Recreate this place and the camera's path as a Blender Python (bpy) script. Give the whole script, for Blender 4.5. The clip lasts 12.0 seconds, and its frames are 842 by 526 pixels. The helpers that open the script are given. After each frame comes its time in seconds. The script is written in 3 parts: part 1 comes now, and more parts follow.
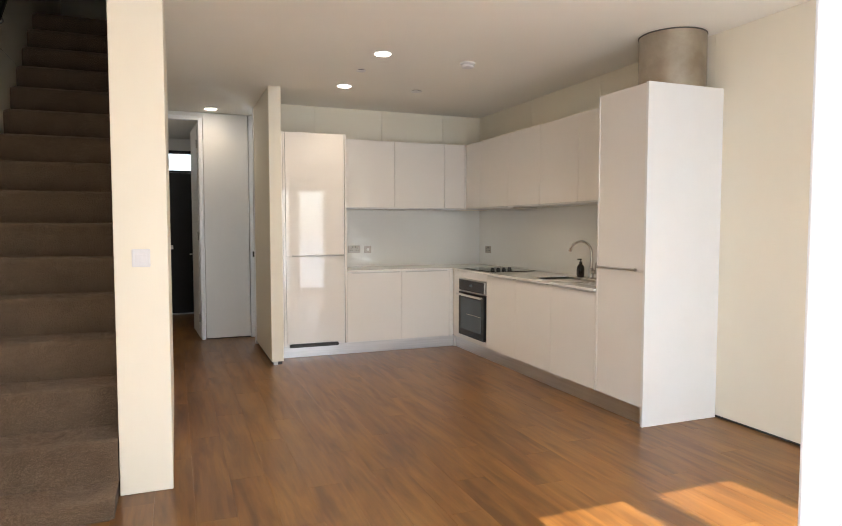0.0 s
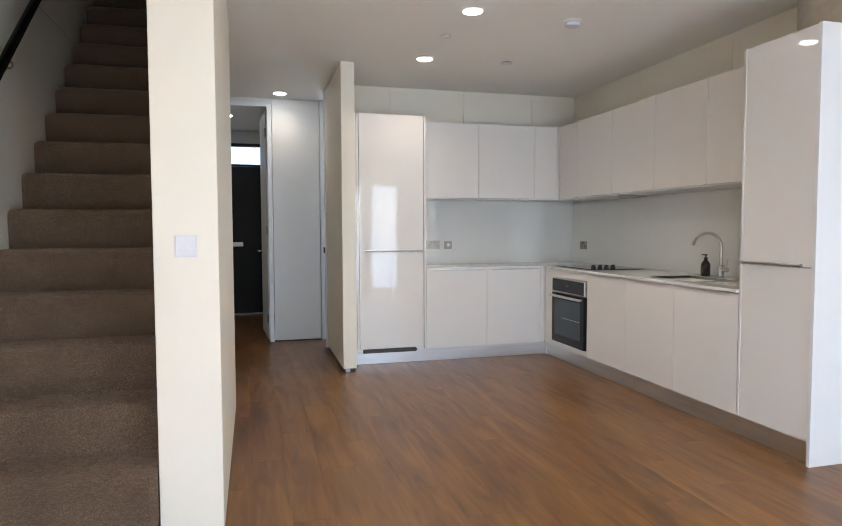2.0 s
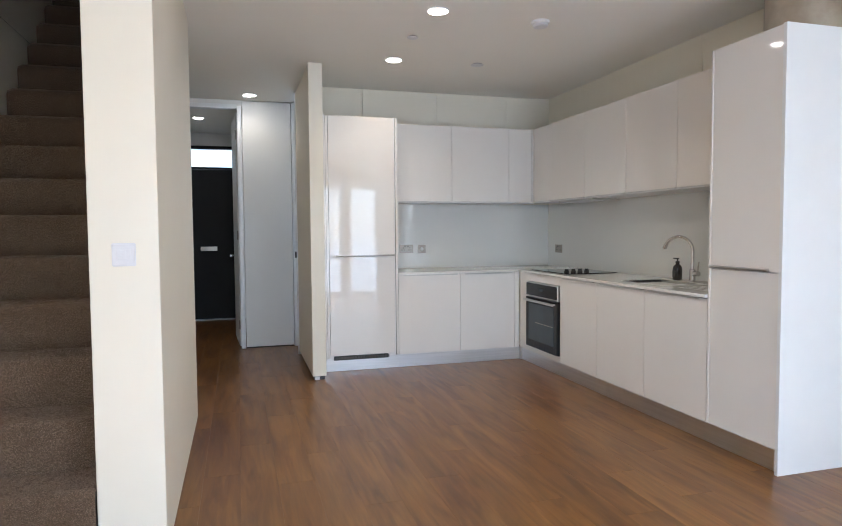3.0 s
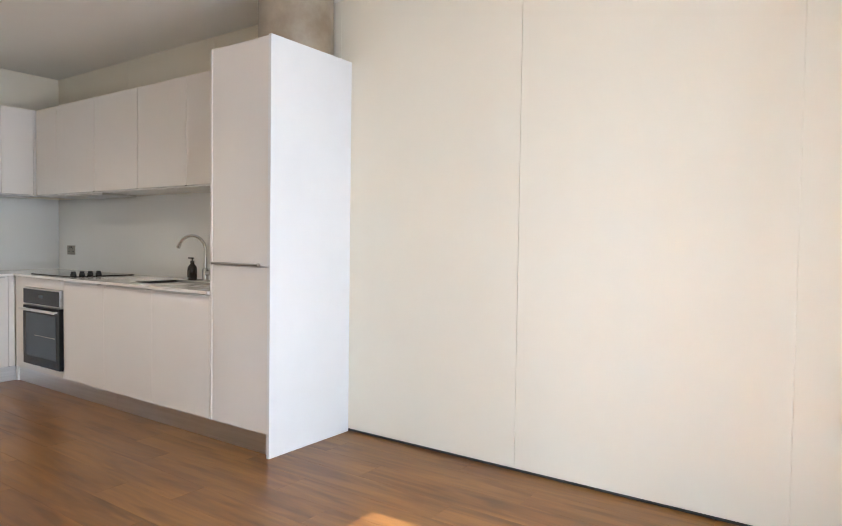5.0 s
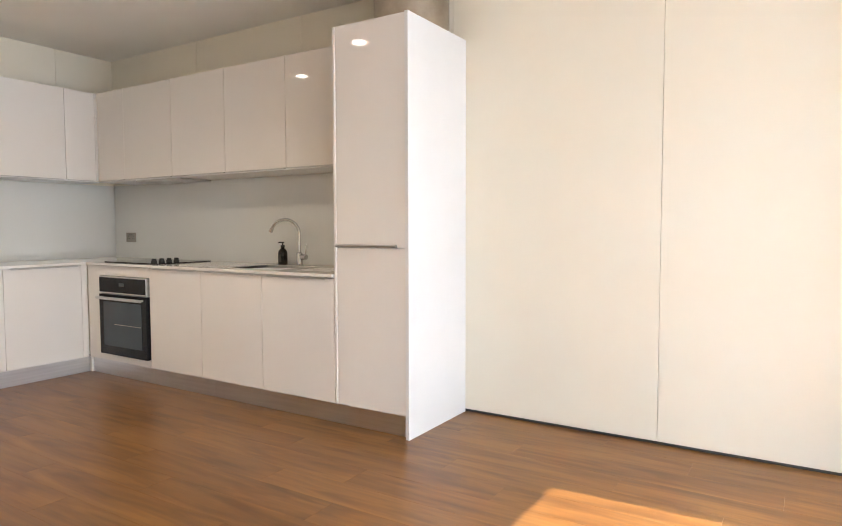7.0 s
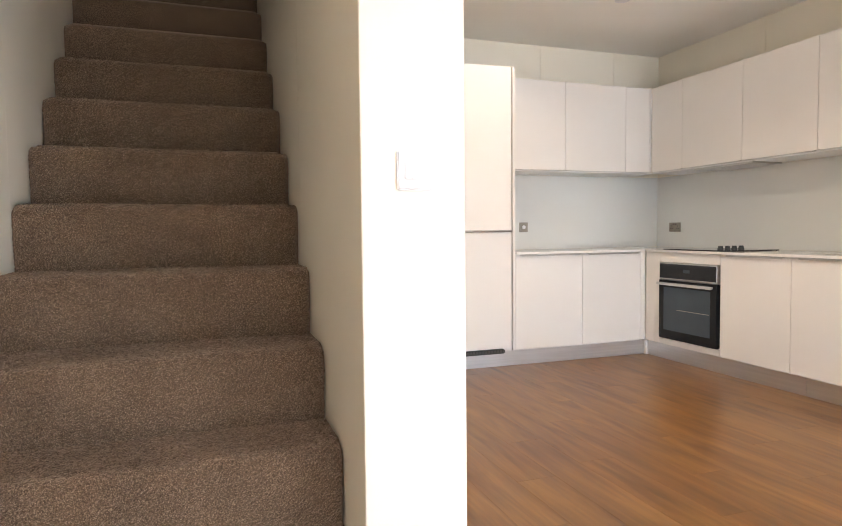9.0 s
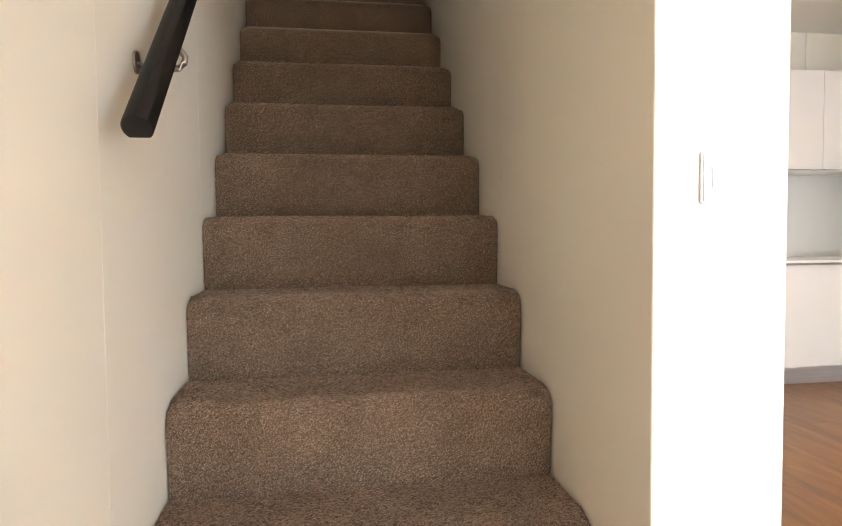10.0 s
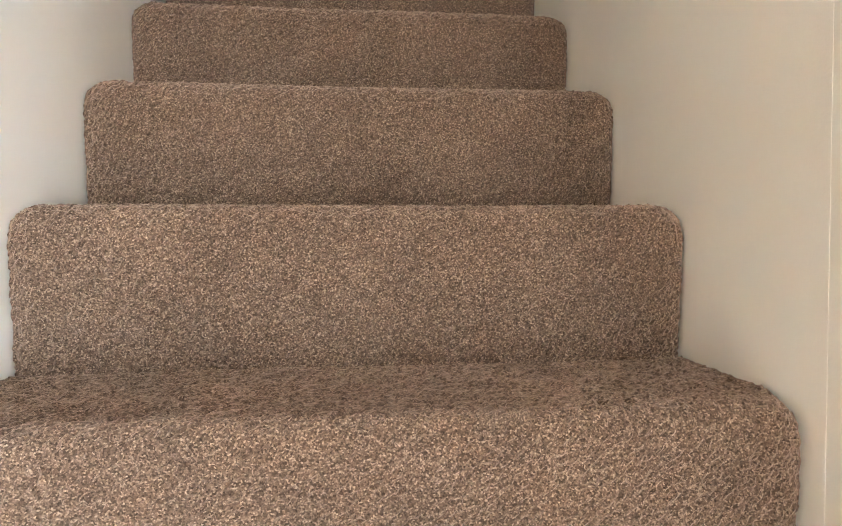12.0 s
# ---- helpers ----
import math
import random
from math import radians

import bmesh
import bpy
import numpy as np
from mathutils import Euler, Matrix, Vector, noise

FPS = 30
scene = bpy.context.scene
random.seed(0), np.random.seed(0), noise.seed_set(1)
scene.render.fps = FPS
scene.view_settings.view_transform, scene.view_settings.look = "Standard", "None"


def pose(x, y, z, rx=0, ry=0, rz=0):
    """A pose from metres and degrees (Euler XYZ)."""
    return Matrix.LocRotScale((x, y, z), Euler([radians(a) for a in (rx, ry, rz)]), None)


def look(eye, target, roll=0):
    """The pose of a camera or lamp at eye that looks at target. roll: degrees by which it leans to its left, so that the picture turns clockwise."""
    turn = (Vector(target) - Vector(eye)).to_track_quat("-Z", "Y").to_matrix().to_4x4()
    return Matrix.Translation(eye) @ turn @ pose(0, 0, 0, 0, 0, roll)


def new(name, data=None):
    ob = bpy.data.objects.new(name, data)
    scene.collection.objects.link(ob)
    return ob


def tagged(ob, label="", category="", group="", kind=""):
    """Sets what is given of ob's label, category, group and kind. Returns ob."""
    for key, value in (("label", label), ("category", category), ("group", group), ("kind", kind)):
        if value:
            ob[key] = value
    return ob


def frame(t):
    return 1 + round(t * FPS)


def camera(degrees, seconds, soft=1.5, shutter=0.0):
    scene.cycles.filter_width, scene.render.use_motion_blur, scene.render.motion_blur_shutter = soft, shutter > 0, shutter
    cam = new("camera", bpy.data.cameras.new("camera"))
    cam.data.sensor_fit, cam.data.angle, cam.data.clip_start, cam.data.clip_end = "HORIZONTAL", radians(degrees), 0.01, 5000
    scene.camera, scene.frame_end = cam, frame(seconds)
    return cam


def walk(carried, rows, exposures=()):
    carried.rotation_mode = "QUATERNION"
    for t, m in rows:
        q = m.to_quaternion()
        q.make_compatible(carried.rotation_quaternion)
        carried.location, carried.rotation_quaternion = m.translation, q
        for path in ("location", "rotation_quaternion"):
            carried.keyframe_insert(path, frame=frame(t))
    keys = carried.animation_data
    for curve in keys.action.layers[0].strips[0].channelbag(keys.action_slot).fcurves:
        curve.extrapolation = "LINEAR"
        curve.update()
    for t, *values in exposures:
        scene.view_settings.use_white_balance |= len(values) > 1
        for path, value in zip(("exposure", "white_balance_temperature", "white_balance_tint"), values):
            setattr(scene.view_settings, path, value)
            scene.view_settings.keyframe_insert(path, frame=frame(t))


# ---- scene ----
cam = camera(67.9, 12.0, soft=1.0)
PATH = [
    (0, (-3.563, -7.066, 1.356), (-2.834, -5.207, 1.241), 0.0),
    (0.5, (-3.582, -6.848, 1.354), (-2.929, -4.961, 1.24), -0.0),
    (1, (-3.538, -6.623, 1.346), (-2.98, -4.706, 1.231), -0.2),
    (1.5, (-3.503, -6.447, 1.289), (-2.988, -4.517, 1.177), -0.2),
    (2, (-3.466, -6.33, 1.268), (-2.947, -4.402, 1.158), -0.2),
    (2.5, (-3.436, -6.227, 1.266), (-2.906, -4.302, 1.156), -0.3),
    (2.7, (-3.39, -6.24, 1.289), (-2.85, -4.317, 1.183), -0.3),
    (4.4, (-3.001, -6.37, 1.243), (-1.718, -4.838, 1.156), 0.5),
    (4.5, (-3.004, -6.361, 1.242), (-1.614, -4.925, 1.157), 0.9),
    (5, (-2.966, -6.353, 1.206), (-1.327, -5.209, 1.138), 0.8),
    (5.5, (-3.099, -6.227, 1.214), (-1.359, -5.244, 1.134), 0.7),
    (6, (-3.286, -6.017, 1.196), (-1.538, -5.05, 1.111), 0.7),
    (6.5, (-3.38, -5.811, 1.155), (-1.643, -4.824, 1.074), 0.7),
    (6.7, (-3.403, -5.71, 1.174), (-1.676, -4.706, 1.077), 0.3),
    (8.3, (-3.989, -5.283, 1.113), (-2.837, -3.652, 1.011), 0.2),
    (8.5, (-4.081, -5.202, 1.122), (-3.056, -3.488, 1.015), -0.2),
    (9, (-4.183, -4.993, 1.064), (-3.524, -3.108, 0.964), -0.6),
    (9.5, (-4.283, -4.851, 1.088), (-3.868, -2.898, 0.979), -0.5),
    (10, (-4.392, -4.620, 1.112), (-4.090, -2.645, 1.017), -0.5),
    (10.5, (-4.402, -4.346, 1.145), (-4.119, -2.367, 1.063), -0.2),
    (11, (-4.359, -4.015, 1.198), (-4.101, -2.034, 1.107), -0.3),
    (11.5, (-4.356, -3.636, 1.276), (-4.125, -1.651, 1.193), -0.3),
    (12, (-4.320, -3.303, 1.334), (-4.096, -1.317, 1.262), -0.3),
]
walk(cam, [(t, look(e, g, r)) for t, e, g, r in PATH],
     [(0, 1.48, 6550, 12), (1.5, 1.46, 5950, 11), (2.5, 1.46, 5500, 10), (4.5, 1.53, 5700, 11), (5.5, 1.64, 6000, 12), (6.5, 1.75, 6300, 13),
      (8.5, 2.00, 6250, 14), (9.5, 2.22, 6250, 14), (10, 2.38, 6450, 14), (10.5, 2.57, 6750, 15), (11, 2.92, 6650, 16), (11.5, 3.32, 6450, 15), (12, 3.74, 5800, 14)])

# world and sun
world = bpy.data.worlds.new("world")
scene.world = world
world.use_nodes = True
wn = world.node_tree.nodes
sky = wn.new("ShaderNodeTexSky")
sky.sky_type, sky.sun_disc = "NISHITA", False
sky.sun_elevation, sky.sun_rotation = radians(41.5), radians(182)
wn["Background"].inputs[1].default_value = 0.15
world.node_tree.links.new(sky.outputs[0], wn["Background"].inputs[0])
sun = new("sun", bpy.data.lights.new("sun", "SUN"))
sun.data.energy, sun.data.angle, sun.data.color = 5.0, radians(0.55), (1.0, 0.94, 0.85)
sun.matrix_world = look((0.3, -7.49, 6.63), (0, 0, 0))


def daylight(x0, x1, y, z0, z1, turn, watts):
    """Sky light that enters by an opening in a wall along x."""
    ob = new("sky_light", bpy.data.lights.new("sky_light", "AREA"))
    ob.data.shape, ob.data.size, ob.data.size_y = "RECTANGLE", x1 - x0, z1 - z0
    ob.data.energy, ob.data.color = watts, (0.70, 0.85, 1.0)
    ob.matrix_world = pose((x0 + x1) / 2, y, (z0 + z1) / 2, 90, 0, turn)
    return ob


daylight(-2.0, -0.66, -7.15, 0.1, 2.1, 0, 20)
# lamp in the unseen window added beside the garden doors
daylight(-3.0, -2.2, -7.15, 0.1, 2.1, 0, 3)
daylight(-4.6, -3.1, -8.0, 0.1, 2.3, 0, 5.5)
daylight(-2.19, -1.21, 3.45, 0.95, 2.25, 180, 22)

# ---- materials ----


def nodes_of(name):
    m = bpy.data.materials.new(name)
    m.use_nodes = True
    return m, m.node_tree.nodes, m.node_tree.links, m.node_tree.nodes["Principled BSDF"]


def ramp(nodes, stops):
    r = nodes.new("ShaderNodeValToRGB")
    while len(r.color_ramp.elements) < len(stops):
        r.color_ramp.elements.new(0.5)
    for e, (p, c) in zip(r.color_ramp.elements, stops):
        e.position, e.color = p, (*c, 1)
    return r


def noise_of(nodes, links, scale, detail=4, rough=0.55, stretch=None):
    tex = nodes.new("ShaderNodeTexNoise")
    tex.inputs["Scale"].default_value = scale
    tex.inputs["Detail"].default_value = detail
    tex.inputs["Roughness"].default_value = rough
    co = nodes.new("ShaderNodeTexCoord")
    if stretch:
        mp = nodes.new("ShaderNodeMapping")
        mp.inputs["Scale"].default_value = stretch
        links.new(co.outputs["Object"], mp.inputs[0])
        links.new(mp.outputs[0], tex.inputs["Vector"])
    else:
        links.new(co.outputs["Object"], tex.inputs["Vector"])
    return tex


def surface(name, dark, light, scale=3.0, rough=0.5, metal=0.0, bump=0.0, bump_scale=200.0, stretch=None, vary=0.08, coat=0.0, depth=0.0005):
    """A surface that drifts between two close colours, with fine relief and uneven gloss."""
    m, n, l, b = nodes_of(name)
    big = noise_of(n, l, scale, 5, 0.6, stretch)
    r = ramp(n, [(0.3, dark), (0.7, light)])
    l.new(big.outputs[0], r.inputs[0])
    l.new(r.outputs[0], b.inputs["Base Color"])
    b.inputs["Metallic"].default_value = metal
    g = n.new("ShaderNodeMapRange")
    g.inputs["To Min"].default_value, g.inputs["To Max"].default_value = max(0.02, rough - vary), rough + vary
    l.new(big.outputs[0], g.inputs[0])
    l.new(g.outputs[0], b.inputs["Roughness"])
    b.inputs["Coat Weight"].default_value = coat
    b.inputs["Coat Roughness"].default_value = 0.04
    if bump:
        fine = noise_of(n, l, bump_scale, 3, 0.5, stretch)
        bp = n.new("ShaderNodeBump")
        bp.inputs["Strength"].default_value, bp.inputs["Distance"].default_value = bump, depth
        l.new(fine.outputs[0], bp.inputs["Height"])
        l.new(bp.outputs[0], b.inputs["Normal"])
    return m


WALL = surface("wall_paint", (0.808, 0.746, 0.612), (0.84, 0.778, 0.644), 1.3, 0.55, bump=0.25, bump_scale=350)
CEIL = surface("ceiling_paint", (0.86, 0.83, 0.75), (0.885, 0.855, 0.775), 1.1, 0.7, bump=0.2, bump_scale=300)
HALLPAINT = surface("hall_paint", (0.76, 0.745, 0.71), (0.80, 0.785, 0.75), 1.5, 0.5, bump=0.2, bump_scale=300)
FILLER = surface("joint_filler", (0.815, 0.755, 0.622), (0.845, 0.785, 0.652), 20, 0.5)
GAP = surface("shadow_gap", (0.06, 0.057, 0.053), (0.09, 0.085, 0.078), 12, 0.7)
GLOSS = surface("white_gloss_front", (0.79, 0.748, 0.692), (0.82, 0.778, 0.722), 0.8, 0.035, vary=0.012, bump=0.02, bump_scale=4, depth=0.002, coat=0.15)
SATIN = surface("white_satin_board", (0.73, 0.72, 0.70), (0.77, 0.76, 0.74), 2, 0.32, bump=0.1, bump_scale=120)
CARCASE = surface("white_carcase", (0.72, 0.70, 0.67), (0.77, 0.75, 0.72), 3, 0.4)
STONE = surface("pale_worktop", (0.80, 0.77, 0.715), (0.85, 0.82, 0.765), 60, 0.07, vary=0.03)
GLASSBACK = surface("grey_back_painted_glass", (0.705, 0.702, 0.665), (0.725, 0.722, 0.685), 0.7, 0.07, vary=0.02, coat=0.5)
STEEL = surface("brushed_steel", (0.50, 0.48, 0.45), (0.60, 0.58, 0.55), 1.5, 0.30, metal=1.0, bump=0.15, bump_scale=60, stretch=(1, 1, 18))
PLINTH = surface("brushed_plinth", (0.60, 0.59, 0.58), (0.70, 0.69, 0.68), 2.0, 0.36, metal=1.0, bump=0.2, bump_scale=40, stretch=(1, 1, 25))
CHROME = surface("chrome", (0.52, 0.51, 0.50), (0.60, 0.59, 0.58), 8, 0.10, metal=1.0, vary=0.03)
NICKEL = surface("satin_nickel", (0.30, 0.27, 0.23), (0.38, 0.345, 0.295), 30, 0.36, metal=1.0)
DUCT = surface("stained_galvanised", (0.36, 0.305, 0.235), (0.54, 0.48, 0.39), 4.5, 0.42, metal=0.85, bump=0.2, bump_scale=30)
BLACKGLASS = surface("black_glass", (0.010, 0.010, 0.011), (0.016, 0.016, 0.017), 5, 0.06, vary=0.02)
OVENGLASS = surface("smoked_oven_glass", (0.045, 0.060, 0.072), (0.056, 0.072, 0.085), 3, 0.06, vary=0.02)
BLACKPLASTIC = surface("black_plastic", (0.015, 0.014, 0.013), (0.03, 0.028, 0.026), 40, 0.4)
BLACKPAINT = surface("black_satin_paint", (0.003, 0.0025, 0.002), (0.005, 0.0045, 0.004), 25, 0.20, bump=0.05, bump_scale=90)
DARKDOOR = surface("dark_door_paint", (0.006, 0.0065, 0.008), (0.010, 0.0105, 0.0125), 6, 0.6)
BROWNGLASS = surface("dark_brown_bottle", (0.012, 0.007, 0.005), (0.022, 0.013, 0.009), 10, 0.18)
PLATE = surface("white_plastic_plate", (0.69, 0.675, 0.668), (0.73, 0.715, 0.708), 30, 0.3)
FRAMEPAINT = surface("white_frame_paint", (0.80, 0.80, 0.79), (0.84, 0.84, 0.83), 5, 0.35)
# ground out of view, made this pale to bounce sunlight up into the room
BOUNCE_GROUND = surface("pale_bounce_ground", (0.60, 0.575, 0.53), (0.70, 0.675, 0.63), 1.5, 0.8, bump=0.5, bump_scale=60)
UNDERLAY = surface("dark_underlay", (0.05, 0.03, 0.02), (0.08, 0.05, 0.03), 8, 0.8)


def lamp_material():
    m, n, l, b = nodes_of("lit_lamp_diffuser")
    b.inputs["Base Color"].default_value = (0.9, 0.88, 0.84, 1)
    b.inputs["Emission Color"].default_value = (1.0, 0.90, 0.76, 1)
    b.inputs["Emission Strength"].default_value = 14.0
    return m


BLACKGLASS.node_tree.nodes["Principled BSDF"].inputs["Specular IOR Level"].default_value = 0.22
BLACKPAINT.node_tree.nodes["Principled BSDF"].inputs["Specular IOR Level"].default_value = 0.3
OVENGLASS.node_tree.nodes["Principled BSDF"].inputs["Specular IOR Level"].default_value = 0.35
LAMP = lamp_material()


def glass_material():
    m, n, l, b = nodes_of("clear_glass")
    b.inputs["Transmission Weight"].default_value = 1.0
    b.inputs["Roughness"].default_value = 0.0
    b.inputs["IOR"].default_value = 1.45
    return m


GLASS = glass_material()


def wood_material():
    """Oak-look vinyl plank: long grain, dark cathedral streaks, each board its own tone."""
    m, n, l, b = nodes_of("oak_vinyl_plank")
    co = n.new("ShaderNodeTexCoord")
    info = n.new("ShaderNodeObjectInfo")
    shift = n.new("ShaderNodeVectorMath")
    shift.operation = "MULTIPLY_ADD"
    shift.inputs[1].default_value = (37.0, 53.0, 11.0)
    l.new(info.outputs["Random"], shift.inputs[0])
    l.new(co.outputs["Object"], shift.inputs[2])

    def grain(scale, stretch, detail, distort):
        mp = n.new("ShaderNodeMapping")
        mp.inputs["Scale"].default_value = stretch
        l.new(shift.outputs[0], mp.inputs[0])
        t = n.new("ShaderNodeTexNoise")
        t.inputs["Scale"].default_value, t.inputs["Detail"].default_value = scale, detail
        t.inputs["Distortion"].default_value = distort
        l.new(mp.outputs[0], t.inputs["Vector"])
        return t

    streak = grain(9.0, (1.0, 0.13, 1.0), 6, 0.9)
    dash = grain(11.0, (1.0, 0.16, 1.0), 2, 0.3)
    fine = grain(60, (1.0, 0.05, 1.0), 3, 0.2)
    base = ramp(n, [(0.30, (0.122, 0.046, 0.0100)), (0.48, (0.206, 0.0895, 0.0208)), (0.68, (0.282, 0.132, 0.0330))])
    l.new(streak.outputs[0], base.inputs[0])
    fr = ramp(n, [(0.3, (0.80, 0.78, 0.76)), (0.62, (1.0, 1.0, 1.0))])
    l.new(fine.outputs[0], fr.inputs[0])
    mul = n.new("ShaderNodeMix")
    mul.data_type, mul.blend_type = "RGBA", "MULTIPLY"
    mul.inputs["Factor"].default_value = 1.0
    l.new(base.outputs[0], mul.inputs[6])
    l.new(fr.outputs[0], mul.inputs[7])
    hsv = n.new("ShaderNodeHueSaturation")
    val = n.new("ShaderNodeMapRange")
    val.inputs["To Min"].default_value, val.inputs["To Max"].default_value = 0.96, 1.03
    l.new(info.outputs["Random"], val.inputs[0])
    l.new(val.outputs[0], hsv.inputs["Value"])
    dr = ramp(n, [(0.57, (1, 1, 1)), (0.70, (0.70, 0.63, 0.57))])
    l.new(dash.outputs[0], dr.inputs[0])
    mul2 = n.new("ShaderNodeMix")
    mul2.data_type, mul2.blend_type = "RGBA", "MULTIPLY"
    mul2.inputs["Factor"].default_value = 1.0
    l.new(mul.outputs[2], mul2.inputs[6])
    l.new(dr.outputs[0], mul2.inputs[7])
    l.new(mul2.outputs[2], hsv.inputs["Color"])
    l.new(hsv.outputs[0], b.inputs["Base Color"])
    rg = n.new("ShaderNodeMapRange")
    rg.inputs["To Min"].default_value, rg.inputs["To Max"].default_value = 0.27, 0.40
    l.new(fine.outputs[0], rg.inputs[0])
    l.new(rg.outputs[0], b.inputs["Roughness"])
    bp = n.new("ShaderNodeBump")
    bp.inputs["Strength"].default_value, bp.inputs["Distance"].default_value = 0.25, 0.0006
    l.new(fine.outputs[0], bp.inputs["Height"])
    l.new(bp.outputs[0], b.inputs["Normal"])
    return m


WOOD = wood_material()


def carpet_material():
    """Twist-pile carpet in taupe: flecked tufts, brushed patches."""
    m, n, l, b = nodes_of("taupe_twist_carpet")
    co = n.new("ShaderNodeTexCoord")
    tuft = n.new("ShaderNodeTexVoronoi")
    tuft.inputs["Scale"].default_value = 600
    l.new(co.outputs["Object"], tuft.inputs["Vector"])
    fleck = noise_of(n, l, 520, 2, 0.6)
    patch = noise_of(n, l, 7, 4, 0.6)
    sep = n.new("ShaderNodeSeparateColor")
    l.new(tuft.outputs["Color"], sep.inputs[0])
    mixv = n.new("ShaderNodeMath")
    mixv.operation = "MULTIPLY_ADD"
    mixv.inputs[1].default_value = 0.45
    l.new(sep.outputs[0], mixv.inputs[0])
    half = n.new("ShaderNodeMath")
    half.operation = "MULTIPLY"
    half.inputs[1].default_value = 0.55
    l.new(fleck.outputs[0], half.inputs[0])
    l.new(half.outputs[0], mixv.inputs[2])
    r = ramp(n, [(0.22, (0.034, 0.0215, 0.0130)), (0.48, (0.112, 0.0735, 0.0465)), (0.65, (0.200, 0.137, 0.0890)), (0.80, (0.450, 0.330, 0.225))])
    l.new(mixv.outputs[0], r.inputs[0])
    pr = ramp(n, [(0.3, (0.80, 0.79, 0.78)), (0.7, (1.08, 1.07, 1.05))])
    l.new(patch.outputs[0], pr.inputs[0])
    mul = n.new("ShaderNodeMix")
    mul.data_type, mul.blend_type = "RGBA", "MULTIPLY"
    mul.inputs["Factor"].default_value = 1.0
    l.new(r.outputs[0], mul.inputs[6])
    l.new(pr.outputs[0], mul.inputs[7])
    l.new(mul.outputs[2], b.inputs["Base Color"])
    b.inputs["Roughness"].default_value = 0.95
    b.inputs["Specular IOR Level"].default_value = 0.1
    b.inputs["Sheen Weight"].default_value = 0.75
    b.inputs["Sheen Tint"].default_value = (0.68, 0.50, 0.37, 1)
    b.inputs["Sheen Roughness"].default_value = 0.5
    bp = n.new("ShaderNodeBump")
    bp.inputs["Strength"].default_value, bp.inputs["Distance"].default_value = 0.35, 0.0015
    l.new(mixv.outputs[0], bp.inputs["Height"])
    l.new(bp.outputs[0], b.inputs["Normal"])
    return m


CARPET = carpet_material()

# ---- mesh helpers ----


def cuboid(bm, x0, x1, y0, y1, z0, z1):
    m = Matrix.LocRotScale(((x0 + x1) / 2, (y0 + y1) / 2, (z0 + z1) / 2), None, (abs(x1 - x0), abs(y1 - y0), abs(z1 - z0)))
    return bmesh.ops.create_cube(bm, size=1.0, matrix=m)["verts"]


def slab(x0, x1, y0, y1, z0, z1, bevel=0.0, segments=2):
    bm = bmesh.new()
    cuboid(bm, x0, x1, y0, y1, z0, z1)
    if bevel:
        bmesh.ops.bevel(bm, geom=bm.edges[:], offset=bevel, segments=segments, profile=0.5, affect="EDGES")
    return bm


def rod(bm, a, b, r0, r1=None, sides=24):
    a, b = Vector(a), Vector(b)
    r1 = r0 if r1 is None else r1
    turn = (b - a).to_track_quat("Z", "Y").to_matrix().to_4x4()
    bmesh.ops.create_cone(bm, cap_ends=True, segments=sides, radius1=r0, radius2=r1, depth=(b - a).length,
                          matrix=Matrix.Translation((a + b) / 2) @ turn)


def lathe(profile, centre, sides=32):
    """A turned body from (radius, height) pairs."""
    bm = bmesh.new()
    rings = []
    for r, z in profile:
        rings.append([bm.verts.new((centre[0] + r * math.cos(2 * math.pi * i / sides), centre[1] + r * math.sin(2 * math.pi * i / sides), centre[2] + z))
                      for i in range(sides)])
    for p, q in zip(rings, rings[1:]):
        for i in range(sides):
            j = (i + 1) % sides
            bm.faces.new((p[i], p[j], q[j], q[i]))
    bm.faces.new(rings[0][::-1])
    bm.faces.new(rings[-1])
    return bm


def tube(points, r, sides=20):
    """A round tube along a smooth line."""
    bm = bmesh.new()
    pts = [Vector(p) for p in points]
    rings = []
    for i, p in enumerate(pts):
        d = (pts[min(i + 1, len(pts) - 1)] - pts[max(i - 1, 0)]).normalized()
        side = d.cross(Vector((1, 0, 0)) if abs(d.x) < 0.9 else Vector((0, 1, 0))).normalized()
        up = d.cross(side)
        rings.append([bm.verts.new(p + r * (math.cos(2 * math.pi * k / sides) * side + math.sin(2 * math.pi * k / sides) * up)) for k in range(sides)])
    for p, q in zip(rings, rings[1:]):
        for i in range(sides):
            j = (i + 1) % sides
            bm.faces.new((p[i], p[j], q[j], q[i]))
    bm.faces.new(rings[0][::-1])
    bm.faces.new(rings[-1])
    bmesh.ops.recalc_face_normals(bm, faces=bm.faces[:])
    return bm


def part(name, bm, material, parent=None, label="", smooth=False):
    me = bpy.data.meshes.new(name)
    bmesh.ops.recalc_face_normals(bm, faces=bm.faces[:])
    bm.to_mesh(me)
    bm.free()
    me.materials.append(material)
    if smooth:
        for p in me.polygons:
            p.use_smooth = True
        me.set_sharp_from_angle(angle=radians(40))
    ob = new(name, me)
    if parent is not None:
        ob.parent = parent
    if label:
        tagged(ob, label)
    return ob


def thing(name, label, category, group=""):
    return tagged(new(name), label, category, group)


def structure(name, bm, material, label="", category="wall"):
    return tagged(part(name, bm, material), label, category, "", "structure")


